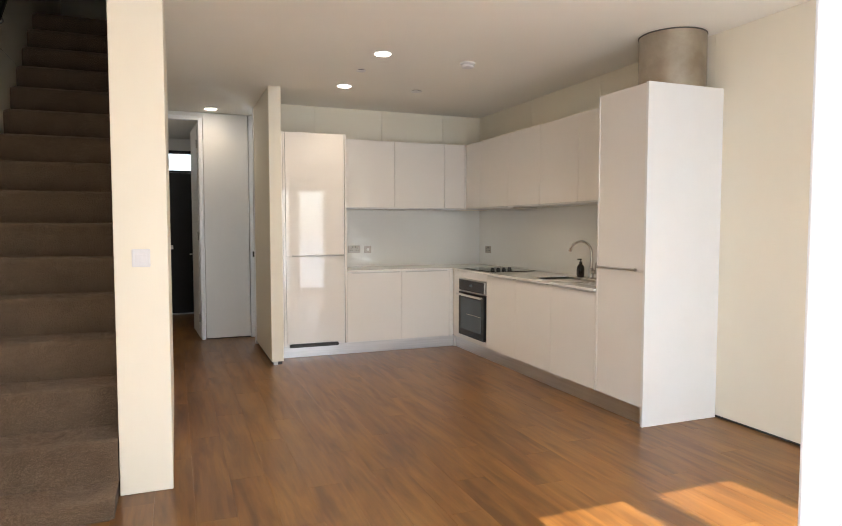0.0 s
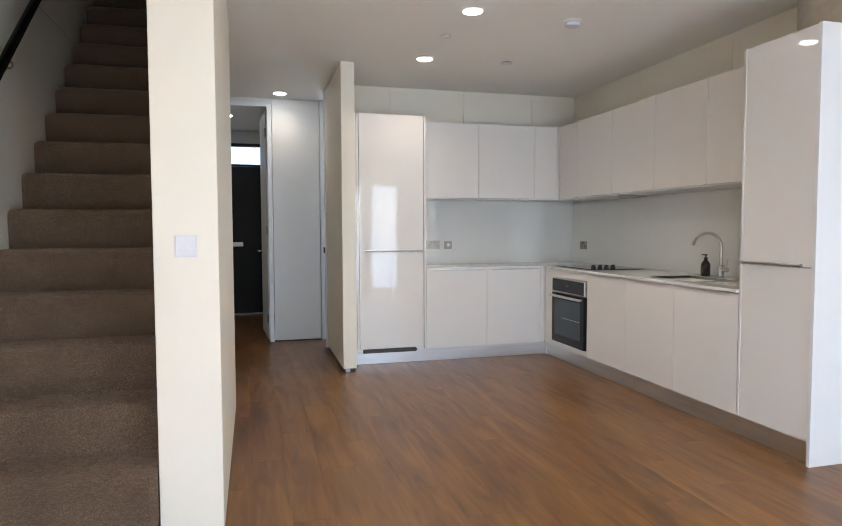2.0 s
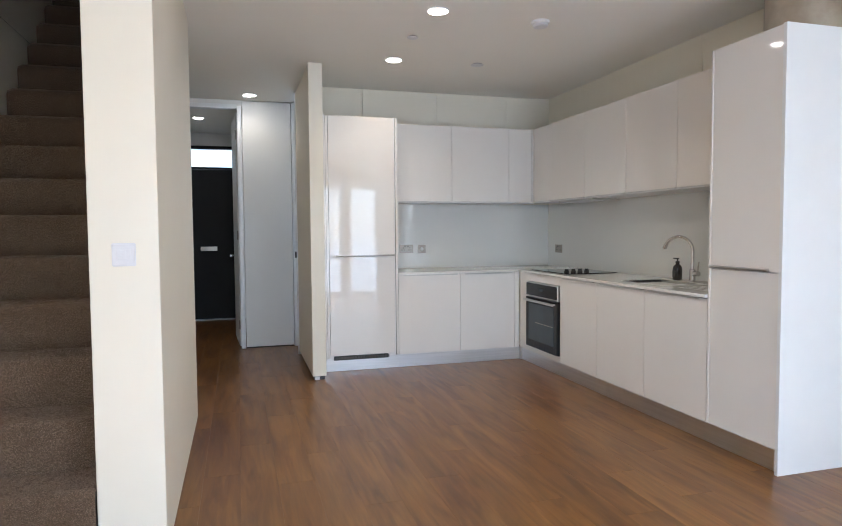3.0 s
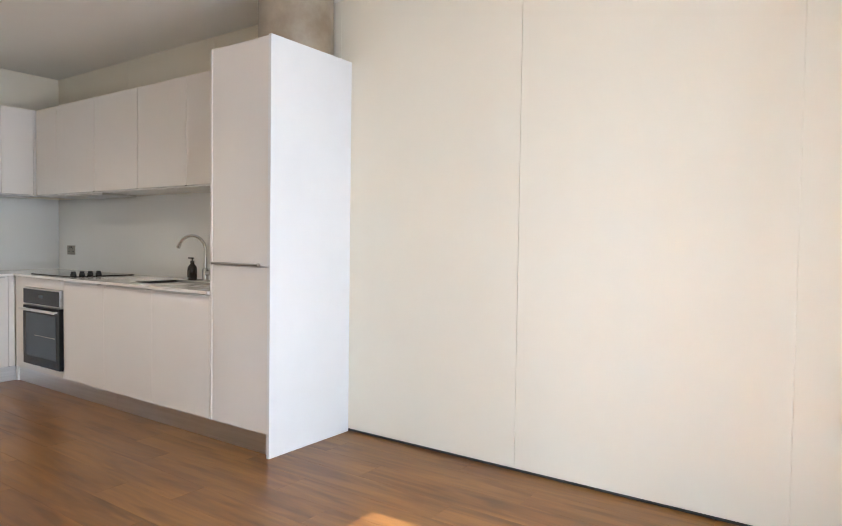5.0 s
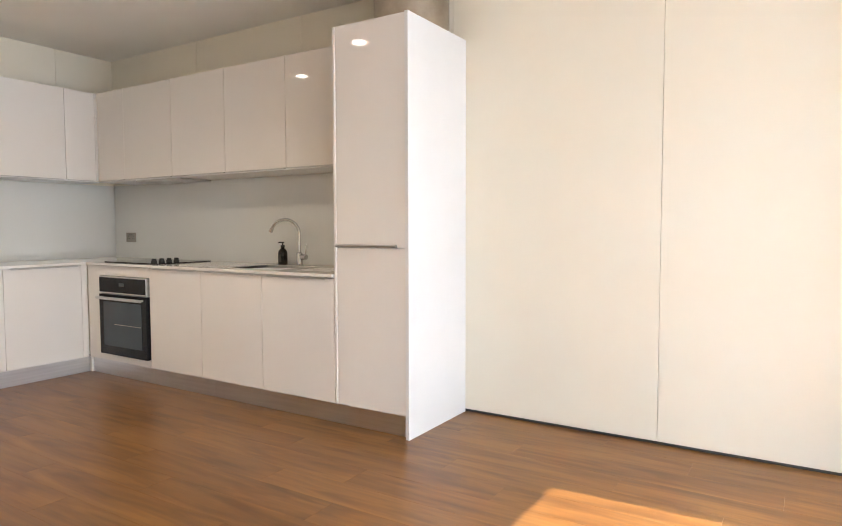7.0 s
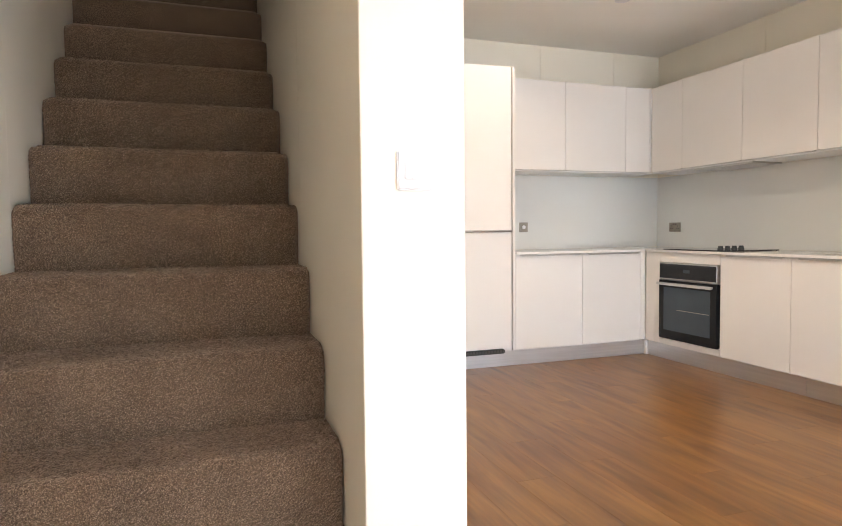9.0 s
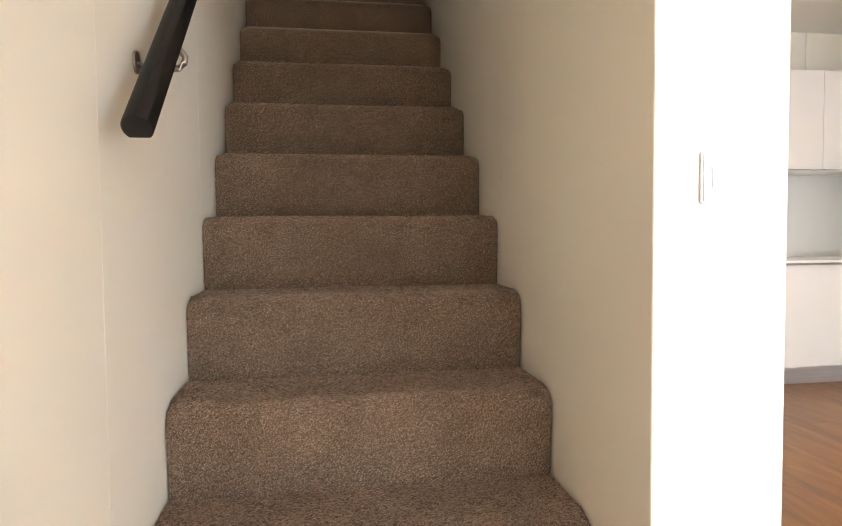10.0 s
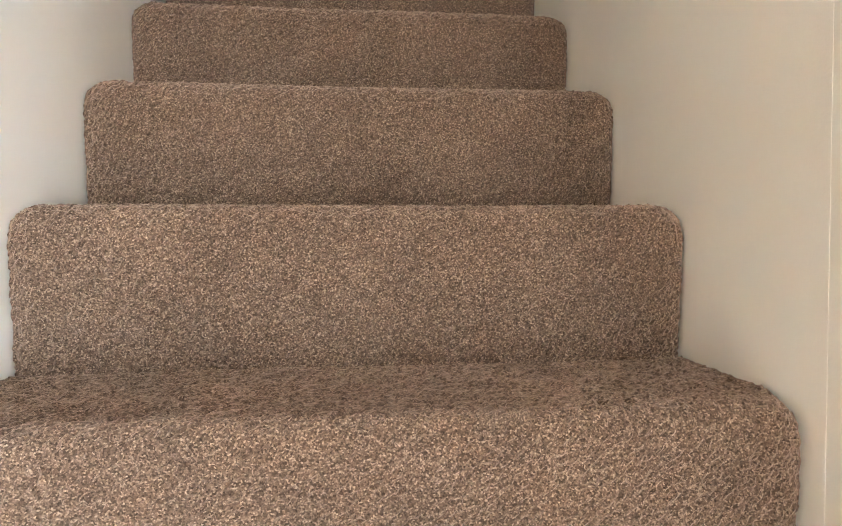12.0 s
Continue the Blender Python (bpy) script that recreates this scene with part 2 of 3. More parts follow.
def joined(boxes, bevel=0.0):
    bm = bmesh.new()
    for b in boxes:
        one = slab(*b, bevel)
        me = bpy.data.meshes.new("tmp")
        one.to_mesh(me)
        one.free()
        bm.from_mesh(me)
        bpy.data.meshes.remove(me)
    return bm


# ---- setting ----
H = 2.71            # ceiling
YF = -6.80          # inside of the garden wall
YE = 0.85           # end wall of the corridor
YD = 3.31           # front door
TOP = 5.3           # unseen closing ceiling over the stairs

structure("floor", slab(-4.78, 0.05, -7.12, YD + 0.2, -0.2, -0.008), UNDERLAY, "subfloor under oak-look vinyl planks", "floor")
structure("ground", slab(-60, 60, -70, 70, -0.5, -0.22), BOUNCE_GROUND, "unseen ground outside the house, pale to throw light indoors", "ground")

# ceiling with the stair opening left free
# unseen left bay runs on to y -3.2 to bounce light onto the treads
structure("ceiling", joined([(-3.852, 0.2, -7.1, YD + 0.2, H, H + 0.3), (-4.9, -3.853, -7.1, -3.2, H, H + 0.3), (-4.2, -3.853, -0.48, 0.83, H, H + 0.02),
                             (-4.2, -3.853, 0.84, YD + 0.2, H, H + 0.3)]), CEIL, "smooth off-white painted ceiling", "ceiling")
# unseen lid on the stairwell, added to keep sky light out
structure("closing_ceiling", slab(-5.0, -3.6, -4.0, 2.0, TOP, TOP + 0.2), CEIL, "unseen white closing ceiling over the stairs, keeps sky light out", "ceiling")


def panel_wall(name, axis, at, spans, z0, z1, thick, label, gap_material=GAP):
    """A wall lined with boards that stop short of the floor; axis x: the boards face -x, axis y: they face -y."""
    lo, hi = spans[0][0], spans[-1][1]
    box = (at + thick, at + 0.2, lo, hi, 0, z1) if axis == "x" else (lo, hi, at + thick, at + 0.2, 0, z1)
    wall = structure(name, slab(*box), gap_material, label, "wall")
    for a, b in spans:
        g = 0.0012
        box = (at, at + thick, a + g, b - g, z0, z1 - 0.001) if axis == "x" else (a + g, b - g, at, at + thick, z0, z1 - 0.001)
        part("panel", slab(*box, 0.0010, 1), WALL, wall)
    return wall


panel_wall("wall_right", "x", 0.0, [(-6.80, -6.155), (-6.155, -4.90), (-4.90, -3.65), (-3.65, -2.375), (-2.375, -1.213), (-1.213, -0.001)], 0.018, H, 0.014,
           "cream painted board wall with joints and a dark shadow gap at the floor")
part("filled_joint", slab(0.002, 0.016, -6.158, -6.152, 0.018, H - 0.002), FILLER, bpy.data.objects["wall_right"])
panel_wall("wall_back", "y", 0.0, [(-2.590, -2.076), (-2.076, -1.291), (-1.291, -0.508), (-0.508, 0.012)], 0.018, H, 0.014,
           "cream painted board wall behind the kitchen units")

# nib wall beside the fridge, on a shadow gap
nib = structure("wall_nib", slab(-2.71, -2.592, -0.88, 0.33, 0.032, H - 0.002, 0.003), WALL, "cream painted nib wall beside the tall fridge unit", "wall")
part("recessed_base", slab(-2.695, -2.606, -0.865, 0.32, 0, 0.032), GAP, nib)
part("base_channel", slab(-2.69, -2.65, -0.876, -0.84, 0.0, 0.030, 0.002), STEEL, nib, "small steel channel end under the nib wall")

# wall between the stairs and the corridor
spine = structure("wall_spine", joined([(-3.85, -3.60, -3.645, -1.70, 0.0, H + 0.4), (-3.85, -3.72, -1.70, -0.50, 0.0, H + 0.4)], 0.004), WALL,
                  "cream painted wall between stairs and corridor", "wall")
part("upper_wall", slab(-3.848, -3.62, -4.0, 2.0, H + 0.401, TOP), WALL, spine)
part("joint_bead", slab(-3.8504, -3.849, -2.735, -2.731, 0.4, H + 0.3), FILLER, spine)
# wall on the far side of the stairs
left = structure("wall_left", slab(-5.0, -4.751, -7.1, 2.0, -0.1, 2.685), WALL, "cream painted board wall along the stairs", "wall")
part("upper_board", slab(-5.0, -4.752, -7.1, 2.0, 2.691, TOP), WALL, left)
part("board_joint", slab(-4.99, -4.7545, -7.0, 1.9, 2.6852, 2.6908), GAP, left)
for y in (-2.703, -3.535, -1.87, -1.03):
    part("joint_bead", slab(-4.752, -4.7507, y - 0.002, y + 0.002, 0.1, 2.684), FILLER, left)
structure("wall_stair_top", slab(-4.762, -3.62, 1.4, 1.6, 3.0, TOP), WALL, "cream wall above the landing", "wall")
# added out of view to shut sky light out of the stairwell
structure("closing_wall_front", slab(-4.762, -3.62, -3.3, -3.2, H + 0.301, TOP), WALL, "unseen cream closing wall over the foot of the stairs, keeps sky light out", "wall")
structure("landing", slab(-4.761, -3.855, -0.10, 1.4, 3.02, 3.322), CARPET, "brown carpeted landing at the head of the stairs", "landing")
structure("wall_under_stairs", joined([(-4.2, -3.86, -0.56, -0.44, 0, H - 0.002), (-4.2, -4.15, -0.43, YD, 0, H - 0.002)]), HALLPAINT, "white wall below the stairs", "wall")

# corridor end wall with its openings
end = structure("wall_corridor_end", joined([(-3.60 - 0.55, -3.22, YE, YE + 0.12, 2.64, H - 0.003), (-3.225, -2.60, YE + 0.05, YE + 0.12, 0, 2.639)]), HALLPAINT,
                "white end wall of the corridor", "wall")
frame_1 = tagged(new("door_frame_1"), "white painted frame of the hall doorway", "door frame", "", "structure")
part("jamb", slab(-3.292, -3.244, YE - 0.012, YE + 0.10, 0, 2.64, 0.003), FRAMEPAINT, frame_1)
part("head", slab(-4.15, -3.293, YE - 0.012, YE + 0.10, 2.615, 2.66, 0.003), FRAMEPAINT, frame_1)
cup = thing("cupboard_door", "tall white flush cupboard door, closed", "door")
part("leaf", slab(-3.238, -2.722, YE - 0.004, YE + 0.04, 0.014, H - 0.006, 0.003), HALLPAINT, cup)
# dark strip: the shade in the gap under the leaf, put into colour
part("threshold", slab(-3.238, -2.722, YE + 0.002, YE + 0.045, 0.0, 0.006), GAP, cup)
frame_2 = tagged(new("door_frame_2"), "white painted frame at the side doorway", "door frame", "", "structure")
part("jamb", slab(-2.716, -2.64, YE - 0.02, YE + 0.10, 0, H - 0.003, 0.003), FRAMEPAINT, frame_2)
part("jamb", slab(-2.722, -2.585, 0.331, 0.375, 0, H - 0.003, 0.003), FRAMEPAINT, frame_2)
part("lock_keep", slab(-2.738, -2.7225, 0.335, 0.37, 1.01, 1.075, 0.002), BLACKPLASTIC, frame_2, "dark lock keep")

# hall door, standing open
leaf = thing("hall_door", "white flush door with lever handle, standing open", "door")
part("leaf", slab(-0.022, 0.022, 0, 0.80, 0.008, 2.60, 0.002), HALLPAINT, leaf)
bm = bmesh.new()
rod(bm, (-0.022, 0.74, 1.0), (-0.075, 0.74, 1.0), 0.010)
rod(bm, (-0.068, 0.75, 1.0), (-0.068, 0.62, 1.0), 0.009)
part("lever_handle", bm, CHROME, leaf, "chrome lever handle", True)
for z in (0.25, 1.25, 2.35):
    bm = bmesh.new()
    rod(bm, (-0.024, 0.0, z - 0.05), (-0.024, 0.0, z + 0.05), 0.008)
    part("hinge", bm, CHROME, leaf)
leaf.matrix_world = pose(-3.285, YE + 0.115, 0, 0, 0, 3.5)

# side room behind the nib wall, and the front of the house
structure("wall_side_room", joined([(-0.6, -0.4, 0.21, YD, 0, H - 0.002), (-2.60, -2.585, 0.98, YD, 0, H - 0.002)]), HALLPAINT, "white wall of the side room", "wall")
structure("wall_street", joined([(-5.0, -4.12, YD, YD + 0.2, 0, H - 0.002), (-3.25, -2.2, YD, YD + 0.2, 0, H - 0.002), (-4.119, -3.251, YD, YD + 0.2, 2.53, H - 0.002),
                                 (-2.199, -1.2, YD, YD + 0.2, 0, 0.9), (-2.199, -1.2, YD, YD + 0.2, 2.3, H - 0.002), (-1.199, 0.2, YD, YD + 0.2, 0, H - 0.002)]), HALLPAINT,
          "white inside of the street wall", "wall")
door = tagged(new("door_1"), "dark painted front door with a glazed fanlight above, closed", "front door", "", "structure")
part("leaf", slab(-4.06, -3.315, YD + 0.05, YD + 0.10, 0.012, 2.19, 0.003), DARKDOOR, door)
part("frame", joined([(-4.118, -4.062, YD + 0.02, YD + 0.12, 0, 2.529), (-3.312, -3.252, YD + 0.02, YD + 0.12, 0, 2.529), (-4.061, -3.313, YD + 0.02, YD + 0.12, 2.485, 2.529),
                      (-4.061, -3.313, YD + 0.02, YD + 0.12, 2.195, 2.225)]), DARKDOOR, door)
pane = part("pane", slab(-4.06, -3.314, YD + 0.06, YD + 0.066, 2.226, 2.484), GLASS, door)
pane.visible_shadow = False
part("letter_plate", slab(-3.83, -3.60, YD + 0.035, YD + 0.049, 1.012, 1.075, 0.004), STEEL, door, "satin steel letter plate")
part("threshold", slab(-4.06, -3.315, YD - 0.03, YD + 0.045, 0.0, 0.012, 0.002), STEEL, door, "steel threshold strip")

# garden side: wall with an open doorway and a pair of glazed doors
structure("wall_garden", joined([(-5.0, -4.36, -7.12, YF, 0, H - 0.002), (-3.174, -3.06, -7.12, YF, 0, H - 0.002), (-2.14, -2.10, -7.12, YF, 0, H - 0.002), (-3.059, -2.141, -7.12, YF, 2.22, H - 0.002), (-0.56, 0.2, -7.12, YF, 0, H - 0.002),
                                 (-4.359, -3.175, -7.12, YF, 2.28, H - 0.002), (-2.099, -0.561, -7.12, YF, 2.22, H - 0.002)]), WALL, "cream painted garden wall of the room", "wall")
open_frame = tagged(new("door_frame_3"), "white frame of the open garden doorway", "door frame", "", "structure")
part("jamb", slab(-3.213, -3.175, -7.10, YF - 0.002, 0.0, 2.25, 0.003), FRAMEPAINT, open_frame)
part("jamb", slab(-4.358, -4.33, -7.10, YF - 0.002, 0.0, 2.25, 0.003), FRAMEPAINT, open_frame)
part("head", slab(-4.357, -3.176, -7.10, YF - 0.002, 2.251, 2.279, 0.003), FRAMEPAINT, open_frame)
glazed = tagged(new("door_2"), "pair of white framed glazed garden doors, closed", "glazed door", "", "structure")
part("outer_frame", joined([(-2.098, -2.03, -6.98, -6.90, 0, 2.219), (-0.63, -0.562, -6.98, -6.90, 0, 2.219), (-2.029, -0.631, -6.98, -6.90, 2.16, 2.219)]), FRAMEPAINT, glazed)
for x0, x1 in ((-2.028, -1.331), (-1.329, -0.632)):
    part("sash", joined([(x0, x0 + 0.10, -6.97, -6.91, 0.02, 2.158), (x1 - 0.10, x1, -6.97, -6.91, 0.02, 2.158), (x0 + 0.101, x1 - 0.101, -6.97, -6.91, 2.08, 2.158),
                         (x0 + 0.101, x1 - 0.101, -6.97, -6.91, 0.02, 0.12)]), FRAMEPAINT, glazed)
    p = part("pane", slab(x0 + 0.101, x1 - 0.101, -6.945, -6.939, 0.121, 2.079), GLASS, glazed)
    p.visible_shadow = False

# unseen glazing, added so that more daylight reaches the kitchen
side = tagged(new("added_window_1"), "unseen tall fixed glass panel, white framed, added beside the garden doors for light", "window", "", "structure")
part("window_frame", joined([(-3.058, -2.98, -6.98, -6.90, 0, 2.219), (-2.22, -2.142, -6.98, -6.90, 0, 2.219), (-2.979, -2.221, -6.98, -6.90, 2.08, 2.219),
                             (-2.979, -2.221, -6.98, -6.90, 0, 0.12)]), FRAMEPAINT, side)
p = part("pane", slab(-2.979, -2.221, -6.945, -6.939, 0.121, 2.079), GLASS, side)
p.visible_shadow = False

# ---- stairs ----
GOING, RISE = 0.2388, 0.2159
STAIR_X0, STAIR_X1 = -4.748, -3.853


def step_profile(depth, rise):
    """Riser, rounded nosing and tread of one carpeted step, from the foot of the riser to the back of the tread."""
    r = 0.026
    pts = [(0.012, -rise - 0.004), (0.010, -rise + 0.02), (0.004, -rise * 0.5)]
    pts += [(r - r * math.cos(a), -r + r * math.sin(a)) for a in np.linspace(0, math.pi / 2, 7)]
    pts += [(depth * 0.5, -0.002), (depth + 0.016, 0.0)]
    return pts


def resample(pts, step):
    p = np.array(pts)
    s = np.concatenate([[0], np.cumsum(np.hypot(*np.diff(p, axis=0).T))])
    n = max(4, int(s[-1] / step))
    q = np.linspace(0, s[-1], n)
    return np.stack([np.interp(q, s, p[:, 0]), np.interp(q, s, p[:, 1])], 1)


def carpet_step(index, y, z, fine):
    """One step wrapped in carpet, its pile raised tuft by tuft where it is passed close by."""
    cell = 0.0042 if fine else 0.03
    line = resample(step_profile(GOING, RISE), cell)
    xs = np.linspace(STAIR_X0, STAIR_X1, int((STAIR_X1 - STAIR_X0) / cell))
    rng = np.random.default_rng(index + 50)
    n, k = len(line), len(xs)
    gx, gi = np.meshgrid(xs, np.arange(n))
    py, pz = line[gi, 0], line[gi, 1]
    # the nosing is rounded off at both ends
    edge = np.minimum(gx - STAIR_X0, STAIR_X1 - gx)
    drop = np.clip(1 - edge / 0.045, 0, 1) ** 2 * 0.022
    near = np.clip(1 - np.abs(py - 0.0) / 0.07, 0, 1)
    pz = pz - drop * near * (pz > -0.1)
    py = py + drop * near * 0.6
    if fine:
        d = np.gradient(line, axis=0)
        nrm = np.stack([-d[:, 1], d[:, 0]], 1) / np.maximum(np.hypot(d[:, 0], d[:, 1]), 1e-6)[:, None]
        bump = rng.normal(0, 0.0012, (n, k)) + 0.002 * np.sin(gx * 9 + index) * 0.5
        py, pz = py + bump * nrm[gi, 0], pz + bump * nrm[gi, 1]
        gx = gx + rng.normal(0, 0.0007, (n, k))
    gx = np.clip(gx, STAIR_X0, STAIR_X1)
    verts = np.stack([gx, y + py, z + pz], -1).reshape(-1, 3)
    a = (np.arange(n - 1)[:, None] * k + np.arange(k - 1)[None, :]).reshape(-1)
    faces = np.stack([a, a + 1, a + k + 1, a + k], 1)
    me = bpy.data.meshes.new("carpeted_step")
    me.from_pydata(verts.tolist(), [], faces.tolist())
    me.materials.append(CARPET)
    me.polygons.foreach_set("use_smooth", [not fine] * len(me.polygons))
    return new("carpeted_step", me)


stairs = tagged(new("staircase"), "straight staircase covered in brown taupe twist carpet", "staircase", "", "structure")
for i in range(-1, 15):
    y, z = -3.1945 + GOING * (i - 2), 0.734 + RISE * (i - 2)
    s = carpet_step(i, y, z, i <= 7)
    s.parent = stairs
    if i < 14:
        part("step_core", slab(STAIR_X0 + 0.004, STAIR_X1 - 0.004, y + 0.03, y + GOING + 0.03, max(0.0, z - 0.5), z - 0.02), UNDERLAY, stairs)


def handrail():
    rail = thing("handrail", "black painted wooden mopstick handrail on steel wall brackets", "handrail")
    a, slope = Vector((-4.684, -3.563, 1.282)), Vector((0, 0.742, 0.671)).normalized()
    up = Vector((0, -slope.z, slope.y))
    side = Vector((1, 0, 0))
    r = 0.0252
    ring = [(r * math.cos(t), r * math.sin(t)) for t in np.linspace(math.radians(-50), math.radians(230), 26)]
    bm = bmesh.new()
    length = 4.2
    rings = []
    for s, k in ((0.0, 0.90), (0.003, 1.0), (length - 0.003, 1.0), (length, 0.90)):
        c = a + slope * s
        rings.append([bm.verts.new(c + side * (u * k) + up * (v * k)) for u, v in ring])
    for p, q in zip(rings, rings[1:]):
        for i in range(len(ring)):
            j = (i + 1) % len(ring)
            bm.faces.new((p[i], p[j], q[j], q[i]))
    bm.faces.new(rings[0][::-1])
    bm.faces.new(rings[-1])
    part("rail", bm, BLACKPAINT, rail, "", True)
    for s in (0.33, 1.33, 2.33, 3.33):
        c = a + slope * s
        bm = bmesh.new()
        rod(bm, (-4.7505, c.y, c.z - 0.055), (-4.746, c.y, c.z - 0.055), 0.022)
        line = ((-4.747 - a.x, -0.055), (-0.055, -0.061), (-0.010, -0.066), (0.014, -0.064), (0.024, -0.054), (0.026, -0.042), (0.018, -0.031), (0.004, -0.022))
        b1 = tube([(a.x + u, c.y, c.z + v) for u, v in line], 0.0065, 12)
        me = bpy.data.meshes.new("tmp")
        b1.to_mesh(me)
        b1.free()
        bm.from_mesh(me)
        bpy.data.meshes.remove(me)
        part("bracket", bm, NICKEL, rail, "satin nickel wall bracket", True)


handrail()

# ---- kitchen ----
FX, FY = -0.648, -0.636     # faces of the doors of the two runs
ZP, ZD0, ZD1 = 0.122, 0.130, 0.869
ZW = 0.896                  # worktop


def handle_strip_x(y0, y1, z, parent):
    """Steel profile over the top edge of a door that faces -x."""
    part("handle", joined([(FX - 0.014, FX + 0.012, y0, y1, z - 0.002, z + 0.002), (FX - 0.014, FX - 0.011, y0, y1, z - 0.010, z - 0.0021)]), STEEL, parent, "thin steel edge handle")


def handle_strip_y(x0, x1, z, parent):
    part("handle", joined([(x0, x1, FY - 0.014, FY + 0.012, z - 0.002, z + 0.002), (x0, x1, FY - 0.014, FY - 0.011, z - 0.010, z - 0.0021)]), STEEL, parent, "thin steel edge handle")


def base_unit_x(y0, y1):
    """Base unit of the side run, its door facing -x; y0 is nearer the corner."""
    u = thing("base_cabinet", "white gloss handleless base cabinet under the worktop", "cabinet", "base cabinets of the side run")
    part("body", slab(FX + 0.021, -0.02, y1 + 0.001, y0 - 0.001, ZP, ZD1 + 0.006), CARCASE, u)
    door = part("door", slab(FX, FX + 0.019, y1 + 0.0015, y0 - 0.0015, ZD0, ZD1, 0.0012), GLOSS, u)
    handle_strip_x(y1 + 0.06, y0 - 0.06, ZD1 + 0.003, door)
    return u


def base_unit_y(x0, x1):
    u = thing("base_cabinet", "white gloss handleless base cabinet under the worktop", "cabinet", "base cabinets of the back run")
    part("body", slab(x0 + 0.001, x1 - 0.001, FY + 0.021, -0.02, ZP, ZD1 + 0.006), CARCASE, u)
    door = part("door", slab(x0 + 0.0015, x1 - 0.0015, FY, FY + 0.019, ZD0, ZD1, 0.0012), GLOSS, u)
    handle_strip_y(x0 + 0.05, x1 - 0.03, ZD1 + 0.003, door)
    return u


base_unit_y(-1.880, -1.268)
base_unit_y(-1.268, -0.700)
base_unit_x(-1.445, -2.022)
base_unit_x(-2.022, -2.612)
base_unit_x(-2.612, -3.212)
filler = thing("corner_filler", "white gloss filler posts in the kitchen corner", "filler panel")
part("back_post", slab(-0.6985, -0.652, FY, FY + 0.019, ZD0, ZD1 + 0.004, 0.001), GLOSS, filler)
part("foot_post", slab(-0.632, -0.6125, -0.628, -0.6005, 0.001, 0.1215, 0.001), CARCASE, filler)
part("side_post", slab(FX + 0.001, FX + 0.019, -0.812, -0.637, ZD0, ZD1 + 0.004, 0.001), GLOSS, filler)

# oven in its housing
housing = thing("oven_housing", "white gloss housing unit round the built-in oven", "cabinet")
part("top_rail", slab(FX, FX + 0.019, -1.4435, -0.8135, 0.800, ZD1 + 0.004, 0.001), GLOSS, housing)
part("bottom_rail", slab(FX, FX + 0.019, -1.4435, -0.8135, ZD0, 0.178, 0.001), GLOSS, housing)
part("body", slab(FX + 0.03, -0.02, -1.444, -0.813, ZP, ZD1), CARCASE, housing)
oven = thing("oven", "built-in black glass oven with steel trim and bar handle", "oven")
oven_door = part("door", slab(FX - 0.022, FX + 0.028, -1.430, -0.828, 0.184, 0.655, 0.003), BLACKGLASS, oven)
part("window", slab(FX - 0.0245, FX - 0.0221, -1.375, -0.885, 0.255, 0.600, 0.0008), OVENGLASS, oven_door, "smoked glass window")
# strip added on the opaque glass in place of the rack inside
part("rack", slab(FX - 0.0256, FX - 0.0247, -1.365, -1.03, 0.424, 0.428), NICKEL, oven_door, "thin strip on the glass that stands for the wire rack inside")
control = part("control_panel", slab(FX - 0.018, FX + 0.028, -1.430, -0.828, 0.662, 0.796, 0.003), STEEL, oven, "brushed steel control panel")
part("control_glass", slab(FX - 0.0205, FX - 0.0181, -1.425, -0.833, 0.672, 0.786, 0.0008), BLACKGLASS, control)
part("display", slab(FX - 0.0218, FX - 0.0206, -1.165, -1.095, 0.722, 0.748, 0.0004), OVENGLASS, control)
bm = bmesh.new()
cuboid(bm, FX - 0.062, FX - 0.048, -1.42, -0.838, 0.618, 0.640)
bmesh.ops.bevel(bm, geom=bm.edges[:], offset=0.004, segments=2, affect="EDGES")
cuboid(bm, FX - 0.050, FX - 0.020, -1.40, -1.38, 0.622, 0.636)
cuboid(bm, FX - 0.050, FX - 0.020, -0.878, -0.858, 0.622, 0.636)
part("handle", bm, STEEL, oven_door, "brushed steel bar handle")

# tall units
tall = thing("tall_cabinet", "white gloss tall cabinet with steel bar handle", "cabinet")
part("body", slab(FX + 0.021, -0.002, -3.716, -3.236, ZP, 2.309), CARCASE, tall)
tall_door = part("upper_door", slab(FX, FX + 0.019, -3.7155, -3.2365, 1.056, 2.309, 0.0012), GLOSS, tall)
part("lower_door", slab(FX, FX + 0.019, -3.7155, -3.2365, ZD0, 1.050, 0.0012), GLOSS, tall)
part("end_panel", slab(FX - 0.004, -0.001, -3.738, -3.7165, 0.0, 2.314, 0.001), SATIN, tall, "white satin end panel down to the floor")
part("inner_panel", slab(FX - 0.003, -0.30, -3.2355, -3.2145, ZD0, 2.309, 0.006, 3), GLOSS, tall)


def bar_handle(parent, a, b, out, stems):
    """A steel tube on two stems."""
    bm = bmesh.new()
    rod(bm, a, b, 0.0075)
    for p in stems:
        rod(bm, p, Vector(p) + Vector(out), 0.0055)
    d = (Vector(b) - Vector(a)).normalized()
    rod(bm, Vector(a) - d * 0.012, Vector(a), 0.010)
    rod(bm, Vector(b), Vector(b) + d * 0.012, 0.010)
    part("bar_handle", bm, STEEL, parent, "brushed steel bar handle", True)


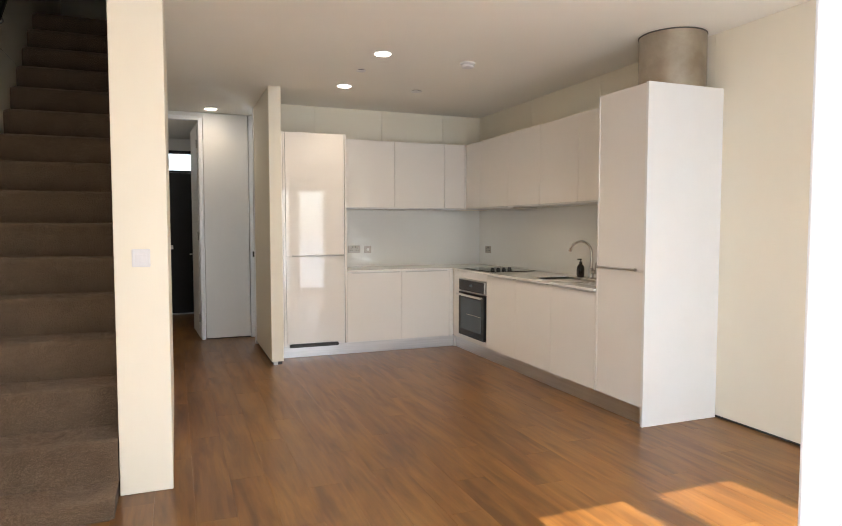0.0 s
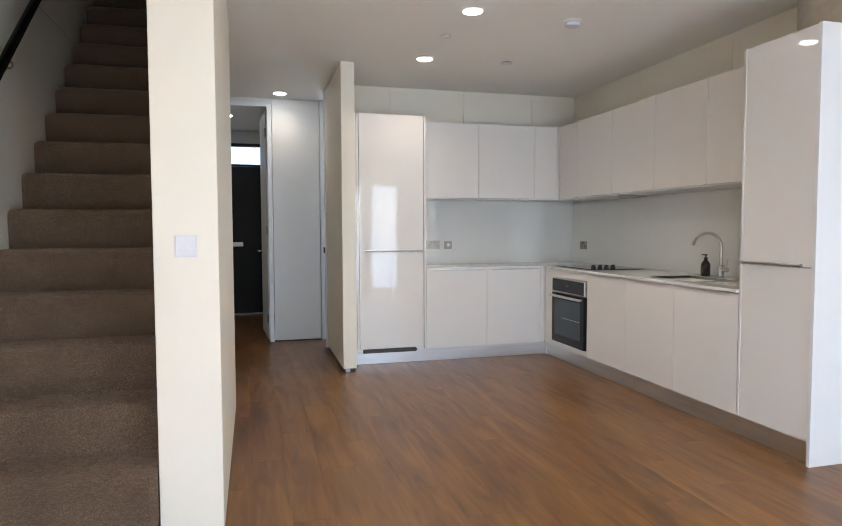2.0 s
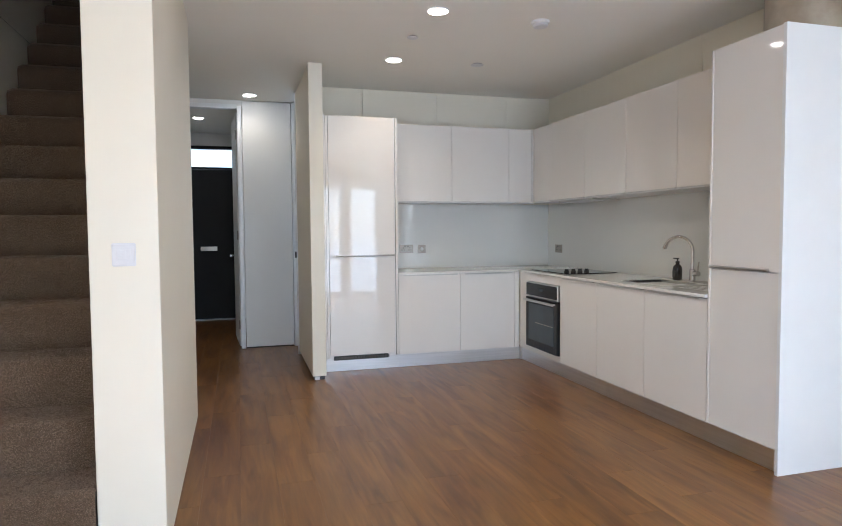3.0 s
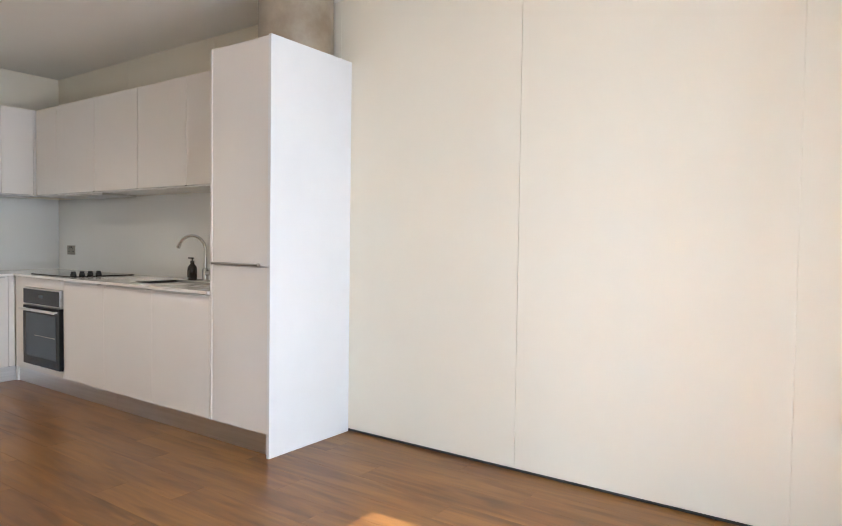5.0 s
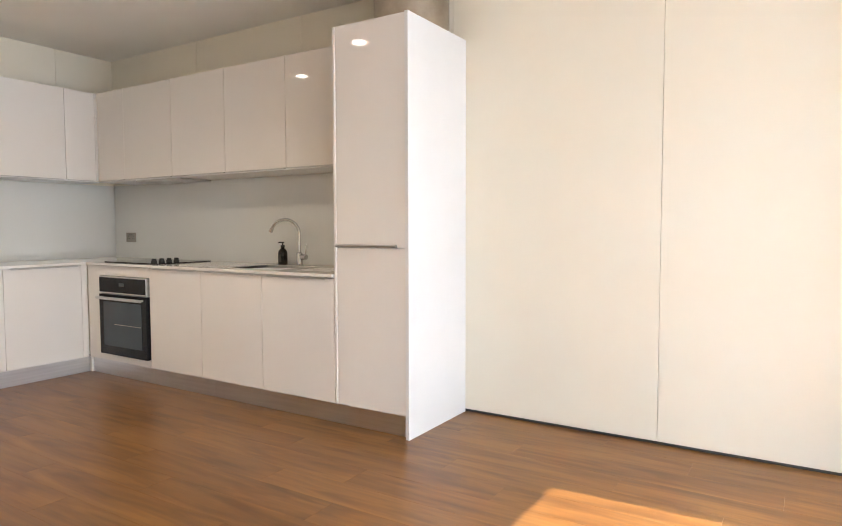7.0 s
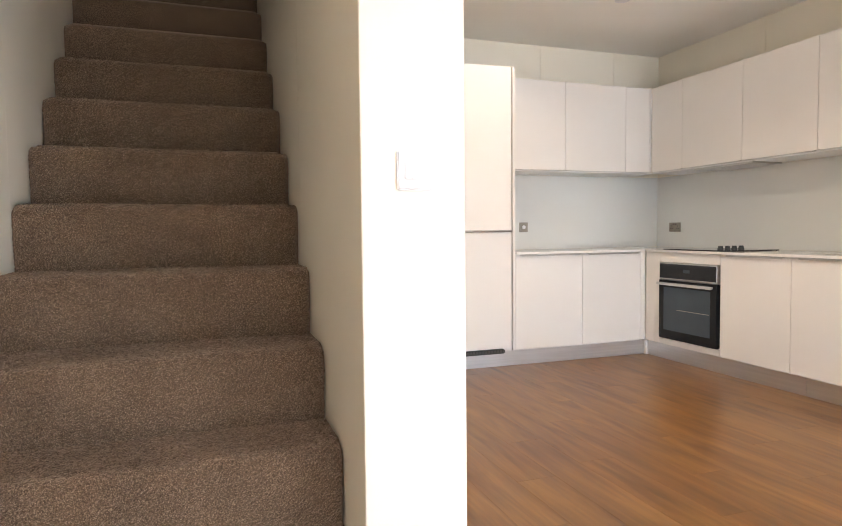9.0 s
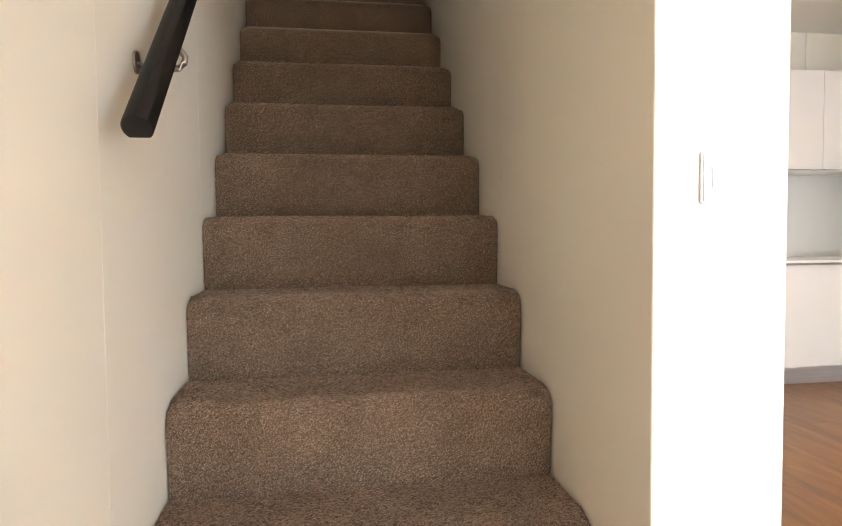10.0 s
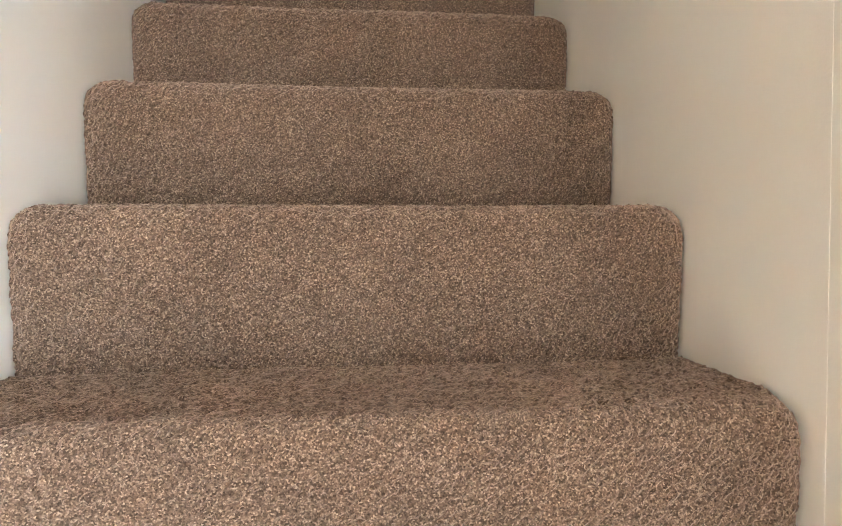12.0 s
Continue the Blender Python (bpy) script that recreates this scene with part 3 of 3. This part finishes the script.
bar_handle(tall_door, (FX - 0.032, -3.665, 1.066), (FX - 0.032, -3.27, 1.066), (0.034, 0, 0), [(FX - 0.032, -3.64, 1.066), (FX - 0.032, -3.30, 1.066)])
fridge = thing("tall_fridge_unit", "tall white gloss integrated fridge freezer unit", "cabinet")
part("body", slab(-2.543, -1.903, FY + 0.021, -0.02, ZP, 2.318), CARCASE, fridge)
fridge_door = part("upper_door", slab(-2.518, -1.915, FY, FY + 0.019, 1.054, 2.318, 0.0012), GLOSS, fridge)
part("lower_door", slab(-2.518, -1.915, FY, FY + 0.019, 0.150, 1.048, 0.0012), GLOSS, fridge)
part("side_panel", slab(-2.5595, -2.5445, FY - 0.002, -0.02, 0.124, 2.322, 0.001), GLOSS, fridge)
part("side_panel", slab(-2.5425, -2.522, FY + 0.001, FY + 0.019, ZD0, 2.318, 0.001), GLOSS, fridge)
part("side_panel", slab(-1.9015, -1.882, FY - 0.004, -0.02, ZD0, 2.322, 0.001), GLOSS, fridge)
bar_handle(fridge_door, (-2.45, FY - 0.03, 1.062), (-1.935, FY - 0.03, 1.062), (0, 0.032, 0), [(-2.42, FY - 0.03, 1.062), (-1.96, FY - 0.03, 1.062)])
vent = thing("plinth_vent", "black slotted ventilation grille below the fridge", "vent")
part("frame", slab(-2.488, -1.983, -0.640, -0.601, 0.108, 0.143, 0.001), BLACKPLASTIC, vent)
for k in range(20):
    x = -2.475 + k * 0.0255
    part("slat", slab(x, x + 0.016, -0.6425, -0.6401, 0.114, 0.137, 0.0005), GAP, vent)

# plinths
kick = thing("plinth", "brushed steel plinth along the foot of the units", "plinth")
part("back_length", slab(-2.585, -0.602, -0.600, -0.585, 0.001, 0.120, 0.001), PLINTH, kick)
part("side_length", slab(-0.612, -0.598, -2.113, -0.603, 0.001, 0.120, 0.001), PLINTH, kick)
part("side_length", slab(-0.612, -0.598, -3.714, -2.116, 0.001, 0.120, 0.001), PLINTH, kick)

# worktop with sink cut-out
top = thing("worktop", "pale thin stone worktop in an L round the corner", "worktop")
SX0, SX1, SY0, SY1 = -0.535, -0.165, -2.66, -2.16
part("slab", joined([(-1.879, -0.670, FY - 0.022, -0.010, ZW - 0.018, ZW), (-0.669, -0.010, SY1, -0.010, ZW - 0.018, ZW), (-0.669, -0.010, -3.212, SY0, ZW - 0.018, ZW),
                     (-0.669, SX0, SY0, SY1, ZW - 0.018, ZW), (SX1, -0.010, SY0, SY1, ZW - 0.018, ZW)]), STONE, top)
for k in range(5):
    part("drainer_groove", slab(-0.50 + k * 0.06, -0.488 + k * 0.06, -3.05, -2.76, ZW, ZW + 0.0008), PLINTH, top)
sink = thing("sink", "undermounted stainless steel sink bowl", "sink")
bm = joined([(SX0 - 0.004, SX0, SY0, SY1, 0.74, ZW - 0.003), (SX1, SX1 + 0.004, SY0, SY1, 0.74, ZW - 0.003), (SX0, SX1, SY0 - 0.004, SY0, 0.74, ZW - 0.003),
             (SX0, SX1, SY1, SY1 + 0.004, 0.74, ZW - 0.003), (SX0, SX1, SY0, SY1, 0.736, 0.740)])
part("bowl", bm, STEEL, sink)
part("waste", lathe([(0.045, 0), (0.045, 0.003), (0.03, 0.004)], (-0.35, -2.41, 0.740)), CHROME, sink, "", True)

# splashback
glassback = thing("splashback", "pale grey-green back-painted glass splashback", "splashback")
part("back_sheet", slab(-1.8815, -0.0075, -0.0075, -0.0015, ZW + 0.001, 1.558), GLASSBACK, glassback)
part("side_sheet", slab(-0.0075, -0.0015, -3.212, -0.0085, ZW + 0.001, 1.558), GLASSBACK, glassback)

# wall units
WY, WX, ZU0, ZU1 = -0.335, -0.350, 1.572, 2.318


def wall_unit_y(x0, x1):
    u = thing("wall_cabinet", "white gloss handleless wall cabinet", "cabinet", "wall cabinets of the back run")
    part("body", slab(x0 + 0.001, x1 - 0.001, WY + 0.021, -0.002, ZU0 - 0.004, ZU1), CARCASE, u)
    door = part("door", slab(x0 + 0.0015, x1 - 0.0015, WY, WY + 0.019, ZU0 + 0.002, ZU1, 0.0012), GLOSS, u)
    part("grip_edge", slab(x0 + 0.02, x1 - 0.02, WY - 0.003, WY + 0.016, ZU0 - 0.003, ZU0 + 0.0015), STEEL, door)


def wall_unit_x(y0, y1):
    u = thing("wall_cabinet", "white gloss handleless wall cabinet", "cabinet", "wall cabinets of the side run")
    part("body", slab(WX + 0.021, -0.002, y1 + 0.001, y0 - 0.001, ZU0 - 0.004, ZU1), CARCASE, u)
    door = part("door", slab(WX, WX + 0.019, y1 + 0.0015, y0 - 0.0015, ZU0 + 0.002, ZU1, 0.0012), GLOSS, u)
    part("grip_edge", slab(WX - 0.003, WX + 0.016, y1 + 0.02, y0 - 0.02, ZU0 - 0.003, ZU0 + 0.0015), STEEL, door)


wall_unit_y(-1.881, -1.243)
wall_unit_y(-1.243, -0.626)
wall_unit_y(-0.626, -0.372)
for y0, y1 in ((-0.338, -0.715), (-0.715, -1.335), (-1.335, -1.945), (-1.945, -2.55), (-2.55, -3.212)):
    wall_unit_x(y0, y1)
post = thing("corner_post", "white gloss corner post between wall cabinets", "filler panel")
part("post", slab(-0.3705, WX + 0.0005, WY - 0.001, WY + 0.02, ZU0, ZU1, 0.001), GLOSS, post)
pelmet = thing("light_pelmet", "white board under the wall cabinets", "pelmet")
part("back_board", slab(-1.880, -0.330, WY + 0.005, -0.010, 1.5595, ZU0 - 0.0045, 0.001), SATIN, pelmet)
part("side_board", slab(WX + 0.005, -0.010, -3.211, WY + 0.003, 1.5595, ZU0 - 0.0045, 0.001), SATIN, pelmet)
hood = thing("extractor_hood", "slim built-in steel extractor hood under the cabinets", "extractor hood")
part("tray", slab(-0.335, -0.045, -1.42, -0.84, 1.545, 1.5590, 0.003), STEEL, hood)
part("filter", slab(-0.30, -0.08, -1.38, -0.88, 1.5425, 1.5448, 0.001), PLINTH, hood)

# hob
hob = thing("hob", "black glass ceramic hob with four control knobs", "hob")
part("glass", slab(-0.585, -0.085, -1.445, -0.775, ZW + 0.0005, ZW + 0.007, 0.002), BLACKGLASS, hob)
for x in (-0.50, -0.433, -0.367, -0.30):
    part("knob", lathe([(0.022, 0), (0.022, 0.012), (0.018, 0.015), (0.017, 0.028), (0.014, 0.030)], (x, -1.295, ZW + 0.0072)), BLACKPLASTIC, hob, "", True)


def tap():
    t = thing("kitchen_tap", "chrome swan-neck mixer tap with side lever", "tap")
    c = Vector((-0.125, -2.452, ZW))
    part("base", lathe([(0.027, 0), (0.027, 0.006), (0.022, 0.010), (0.022, 0.085), (0.018, 0.092), (0.013, 0.096)], c), CHROME, t, "", True)
    R = 0.105
    d = Vector((-0.45, 0.89, 0)).normalized()
    line = [c + Vector((0, 0, 0.09)), c + Vector((0, 0, 0.15)), c + Vector((0, 0, 0.215))]
    line += [c + Vector((0, 0, 0.225)) + d * (R - R * math.cos(a)) + Vector((0, 0, R * math.sin(a))) for a in np.linspace(0.05, 2.75, 24)]
    part("spout", tube(line, 0.0115), CHROME, t, "", True)
    end_p, back = Vector(line[-1]), Vector(line[-2])
    bm = bmesh.new()
    rod(bm, end_p, end_p + (end_p - back).normalized() * 0.028, 0.0145)
    part("nozzle", bm, CHROME, t, "", True)
    bm = bmesh.new()
    rod(bm, c + Vector((0, -0.018, 0.062)), c + Vector((0, -0.062, 0.062)), 0.019)
    rod(bm, c + Vector((0, -0.052, 0.07)), c + Vector((0.0, -0.066, 0.150)), 0.0055, 0.0045)
    part("lever", bm, CHROME, t, "", True)


tap()

bottle = thing("soap_bottle", "dark brown pump bottle of soap beside the tap", "soap dispenser")
BC = (-0.105, -2.265, ZW + 0.0005)
part("body", lathe([(0.031, 0), (0.034, 0.004), (0.034, 0.085), (0.031, 0.100), (0.020, 0.115), (0.013, 0.120), (0.013, 0.128)], BC), BROWNGLASS, bottle, "", True)
part("collar", lathe([(0.0155, 0.128), (0.0155, 0.142), (0.008, 0.145), (0.005, 0.146), (0.005, 0.158)], BC), BLACKPLASTIC, bottle, "", True)
part("pump_head", slab(BC[0] - 0.016, BC[0] + 0.010, BC[1] - 0.008, BC[1] + 0.032, BC[2] + 0.158, BC[2] + 0.168, 0.003), BLACKPLASTIC, bottle)
part("label", slab(BC[0] - 0.0352, BC[0] - 0.030, BC[1] - 0.014, BC[1] + 0.014, BC[2] + 0.022, BC[2] + 0.075, 0.001), surface("bottle_label", (0.05, 0.045, 0.04), (0.07, 0.06, 0.05), 20, 0.5), bottle)

# round duct above the tall cabinet
duct = thing("duct_casing", "round galvanised steel duct casing, stained, up to the ceiling", "duct")
part("shell", lathe([(0.228, 2.315), (0.228, 2.69), (0.228, 2.700)], (-0.236, -3.492, 0), 64), DUCT, duct, "", True)
part("top_ring", lathe([(0.232, 2.7005), (0.232, 2.7085)], (-0.236, -3.492, 0), 64), GAP, duct, "", True)
part("rivet_strip", slab(-0.030, -0.022, -3.604, -3.584, 2.318, 2.698, 0.001), DUCT, duct)

# ---- fittings ----


def double_socket(at, face, material, label):
    """Plate on a wall; face y: faces -y, face x: faces -x. Built facing -y at the origin, then turned."""
    s = thing("double_socket", label, "socket")
    part("plate", slab(-0.073, 0.073, -0.006, 0.0, -0.043, 0.043, 0.002), material, s)
    for cx in (-0.036, 0.036):
        for dx, dz, w, h in ((0, 0.010, 0.004, 0.009), (-0.011, -0.012, 0.008, 0.004), (0.011, -0.012, 0.008, 0.004)):
            part("pin_slot", slab(cx + dx - w / 2 - 0.002, cx + dx + w / 2 + 0.002, -0.0068, -0.0061, dz - h / 2 - 0.002, dz + h / 2 + 0.002), BLACKPLASTIC, s)
        part("rocker", slab(cx * 0.45 - 0.006, cx * 0.45 + 0.006, -0.0085, -0.0061, 0.018, 0.034, 0.001), BLACKPLASTIC, s)
    s.matrix_world = pose(*at, 0, 0, 0 if face == "y" else -90)
    return s


double_socket((-1.633, -0.0078, 1.098), "y", NICKEL, "satin nickel double power socket on the glass splashback")
double_socket((-0.0078, -0.255, 1.082), "x", NICKEL, "satin nickel double power socket near the corner")
double_socket((-0.0078, -2.80, 1.105), "x", NICKEL, "satin nickel double power socket beside the tap")
dial = thing("cooker_switch", "satin nickel single switch plate with round knob", "switch")
part("plate", slab(-0.043, 0.043, -0.006, 0, -0.043, 0.043, 0.002), NICKEL, dial)
bm = bmesh.new()
rod(bm, (0, -0.0061, 0), (0, -0.016, 0), 0.016)
part("knob", bm, PLATE, dial, "white round knob", True)
dial.matrix_world = pose(-1.468, -0.0078, 1.094)

sw = thing("light_switch", "white plastic domed light switch plate with three rockers", "switch")
bm = bmesh.new()
cuboid(bm, -3.770, -3.682, -3.653, -3.6455, 1.155, 1.247)
for v in bm.verts:
    if v.co.y < -3.65:
        v.co.x = -3.726 + (v.co.x + 3.726) * 0.92
        v.co.z = 1.201 + (v.co.z - 1.201) * 0.92
bmesh.ops.bevel(bm, geom=bm.edges[:], offset=0.003, segments=2, affect="EDGES")
part("plate", bm, PLATE, sw)
part("module", slab(-3.752, -3.700, -3.6545, -3.6531, 1.181, 1.221, 0.0006), PLATE, sw)
for x0, x1 in ((-3.7505, -3.7345), (-3.734, -3.718), (-3.7175, -3.7015)):
    part("rocker", slab(x0, x1, -3.6565, -3.6546, 1.183, 1.219, 0.0006), PLATE, sw)
aerial = thing("aerial_socket", "white twin aerial socket plate with two connectors", "socket")
part("plate", slab(-0.009, -0.0005, -6.482, -6.322, 0.482, 0.570, 0.003), PLATE, aerial)
part("module", slab(-0.0115, -0.0091, -6.47, -6.39, 0.497, 0.553, 0.001), PLATE, aerial)
for y in (-6.418, -6.450):
    bm = bmesh.new()
    rod(bm, (-0.0116, y, 0.525), (-0.021, y, 0.525), 0.0075, sides=16)
    part("connector", bm, NICKEL, aerial, "", True)


def downlight(x, y, watts):
    d = thing("downlight", "round recessed ceiling downlight, lit, white rim", "ceiling light", "recessed downlights")
    bm = lathe([(0.062, 0.0), (0.074, -0.001), (0.075, -0.005), (0.071, -0.008), (0.062, -0.008)], (x, y, H - 0.0005))
    part("rim", bm, FRAMEPAINT, d, "", True)
    part("diffuser", lathe([(0.0, -0.0085), (0.0615, -0.0085), (0.0615, -0.0105), (0.0, -0.0105)], (x, y, H), 32), LAMP, d)
    ob = new("downlight_glow", bpy.data.lights.new("downlight_glow", "AREA"))
    ob.data.shape, ob.data.size, ob.data.energy, ob.data.color = "DISK", 0.12, watts, (1.0, 0.82, 0.58)
    ob.data.spread = radians(130)
    ob.matrix_world = Matrix.Translation((x, y, H - 0.012))


downlight(-2.03, -1.139, 1.3)
downlight(-2.03, -2.340, 3.0)
downlight(-3.16, 0.550, 0.5)
downlight(-3.75, 2.05, 0.08)
smoke = thing("smoke_alarm", "round white plastic smoke alarm on the ceiling", "smoke alarm")
part("base", lathe([(0.062, -0.0005), (0.062, -0.014), (0.056, -0.018)], (-1.285, -2.315, H)), PLATE, smoke, "", True)
part("body", lathe([(0.050, -0.0185), (0.052, -0.030), (0.046, -0.040), (0.022, -0.043)], (-1.285, -2.315, H)), PLATE, smoke, "", True)
for x, y, name, label, r in ((-2.04, -1.765, "sprinkler_cover", "small round white sprinkler cover plate on the ceiling", 0.042),
                             (-1.300, -1.172, "heat_detector", "flat round white detector on the ceiling", 0.055)):
    o = thing(name, label, "ceiling fitting")
    part("base", lathe([(r * 0.8, -0.0005), (r * 0.8, -0.006)], (x, y, H)), GAP, o, "", True)
    part("cover", lathe([(r, -0.0062), (r, -0.010), (r * 0.9, -0.012)], (x, y, H)), PLATE, o, "", True)

# ---- floor boards ----
floor = bpy.data.objects["floor"]
PW, PL = 0.185, 1.22
boards = {}


def plank(x0, x1, y0, y1):
    w, le = round(x1 - x0, 3), round(y1 - y0, 2)
    if w < 0.012 or le < 0.03:
        return
    if (w, le) not in boards:
        bm = slab(-w / 2 + 0.0002, w / 2 - 0.0002, -le / 2 + 0.0002, le / 2 - 0.0002, -0.007, 0, 0.0004, 1)
        me = bpy.data.meshes.new("plank")
        bmesh.ops.recalc_face_normals(bm, faces=bm.faces[:])
        bm.to_mesh(me)
        bm.free()
        me.materials.append(WOOD)
        boards[(w, le)] = me
    ob = new("plank", boards[(w, le)])
    ob.parent = floor
    ob.location = ((x0 + x1) / 2, (y0 + y1) / 2, 0)


offsets = [0.0, 0.45, 0.85, 0.2, 0.65, 1.0, 0.35]
row = 0
x = 0.012
while x > -4.758:
    x0 = max(x - PW, -4.758)
    y = -7.1 - offsets[row % 7]
    y_end = YD + 0.02
    while y < y_end:
        a, b = max(y, -7.1), min(y + PL, y_end)
        if x0 < -3.70 and a < -3.645:
            b = min(b, -3.645 if x > -3.80 else -3.92)
        elif x0 < -3.70:
            a = max(a, -0.43)
            if x0 < -4.16:
                b = a
        if b > a:
            plank(x0, x, a, b)
        y += PL
    x, row = x0, row + 1
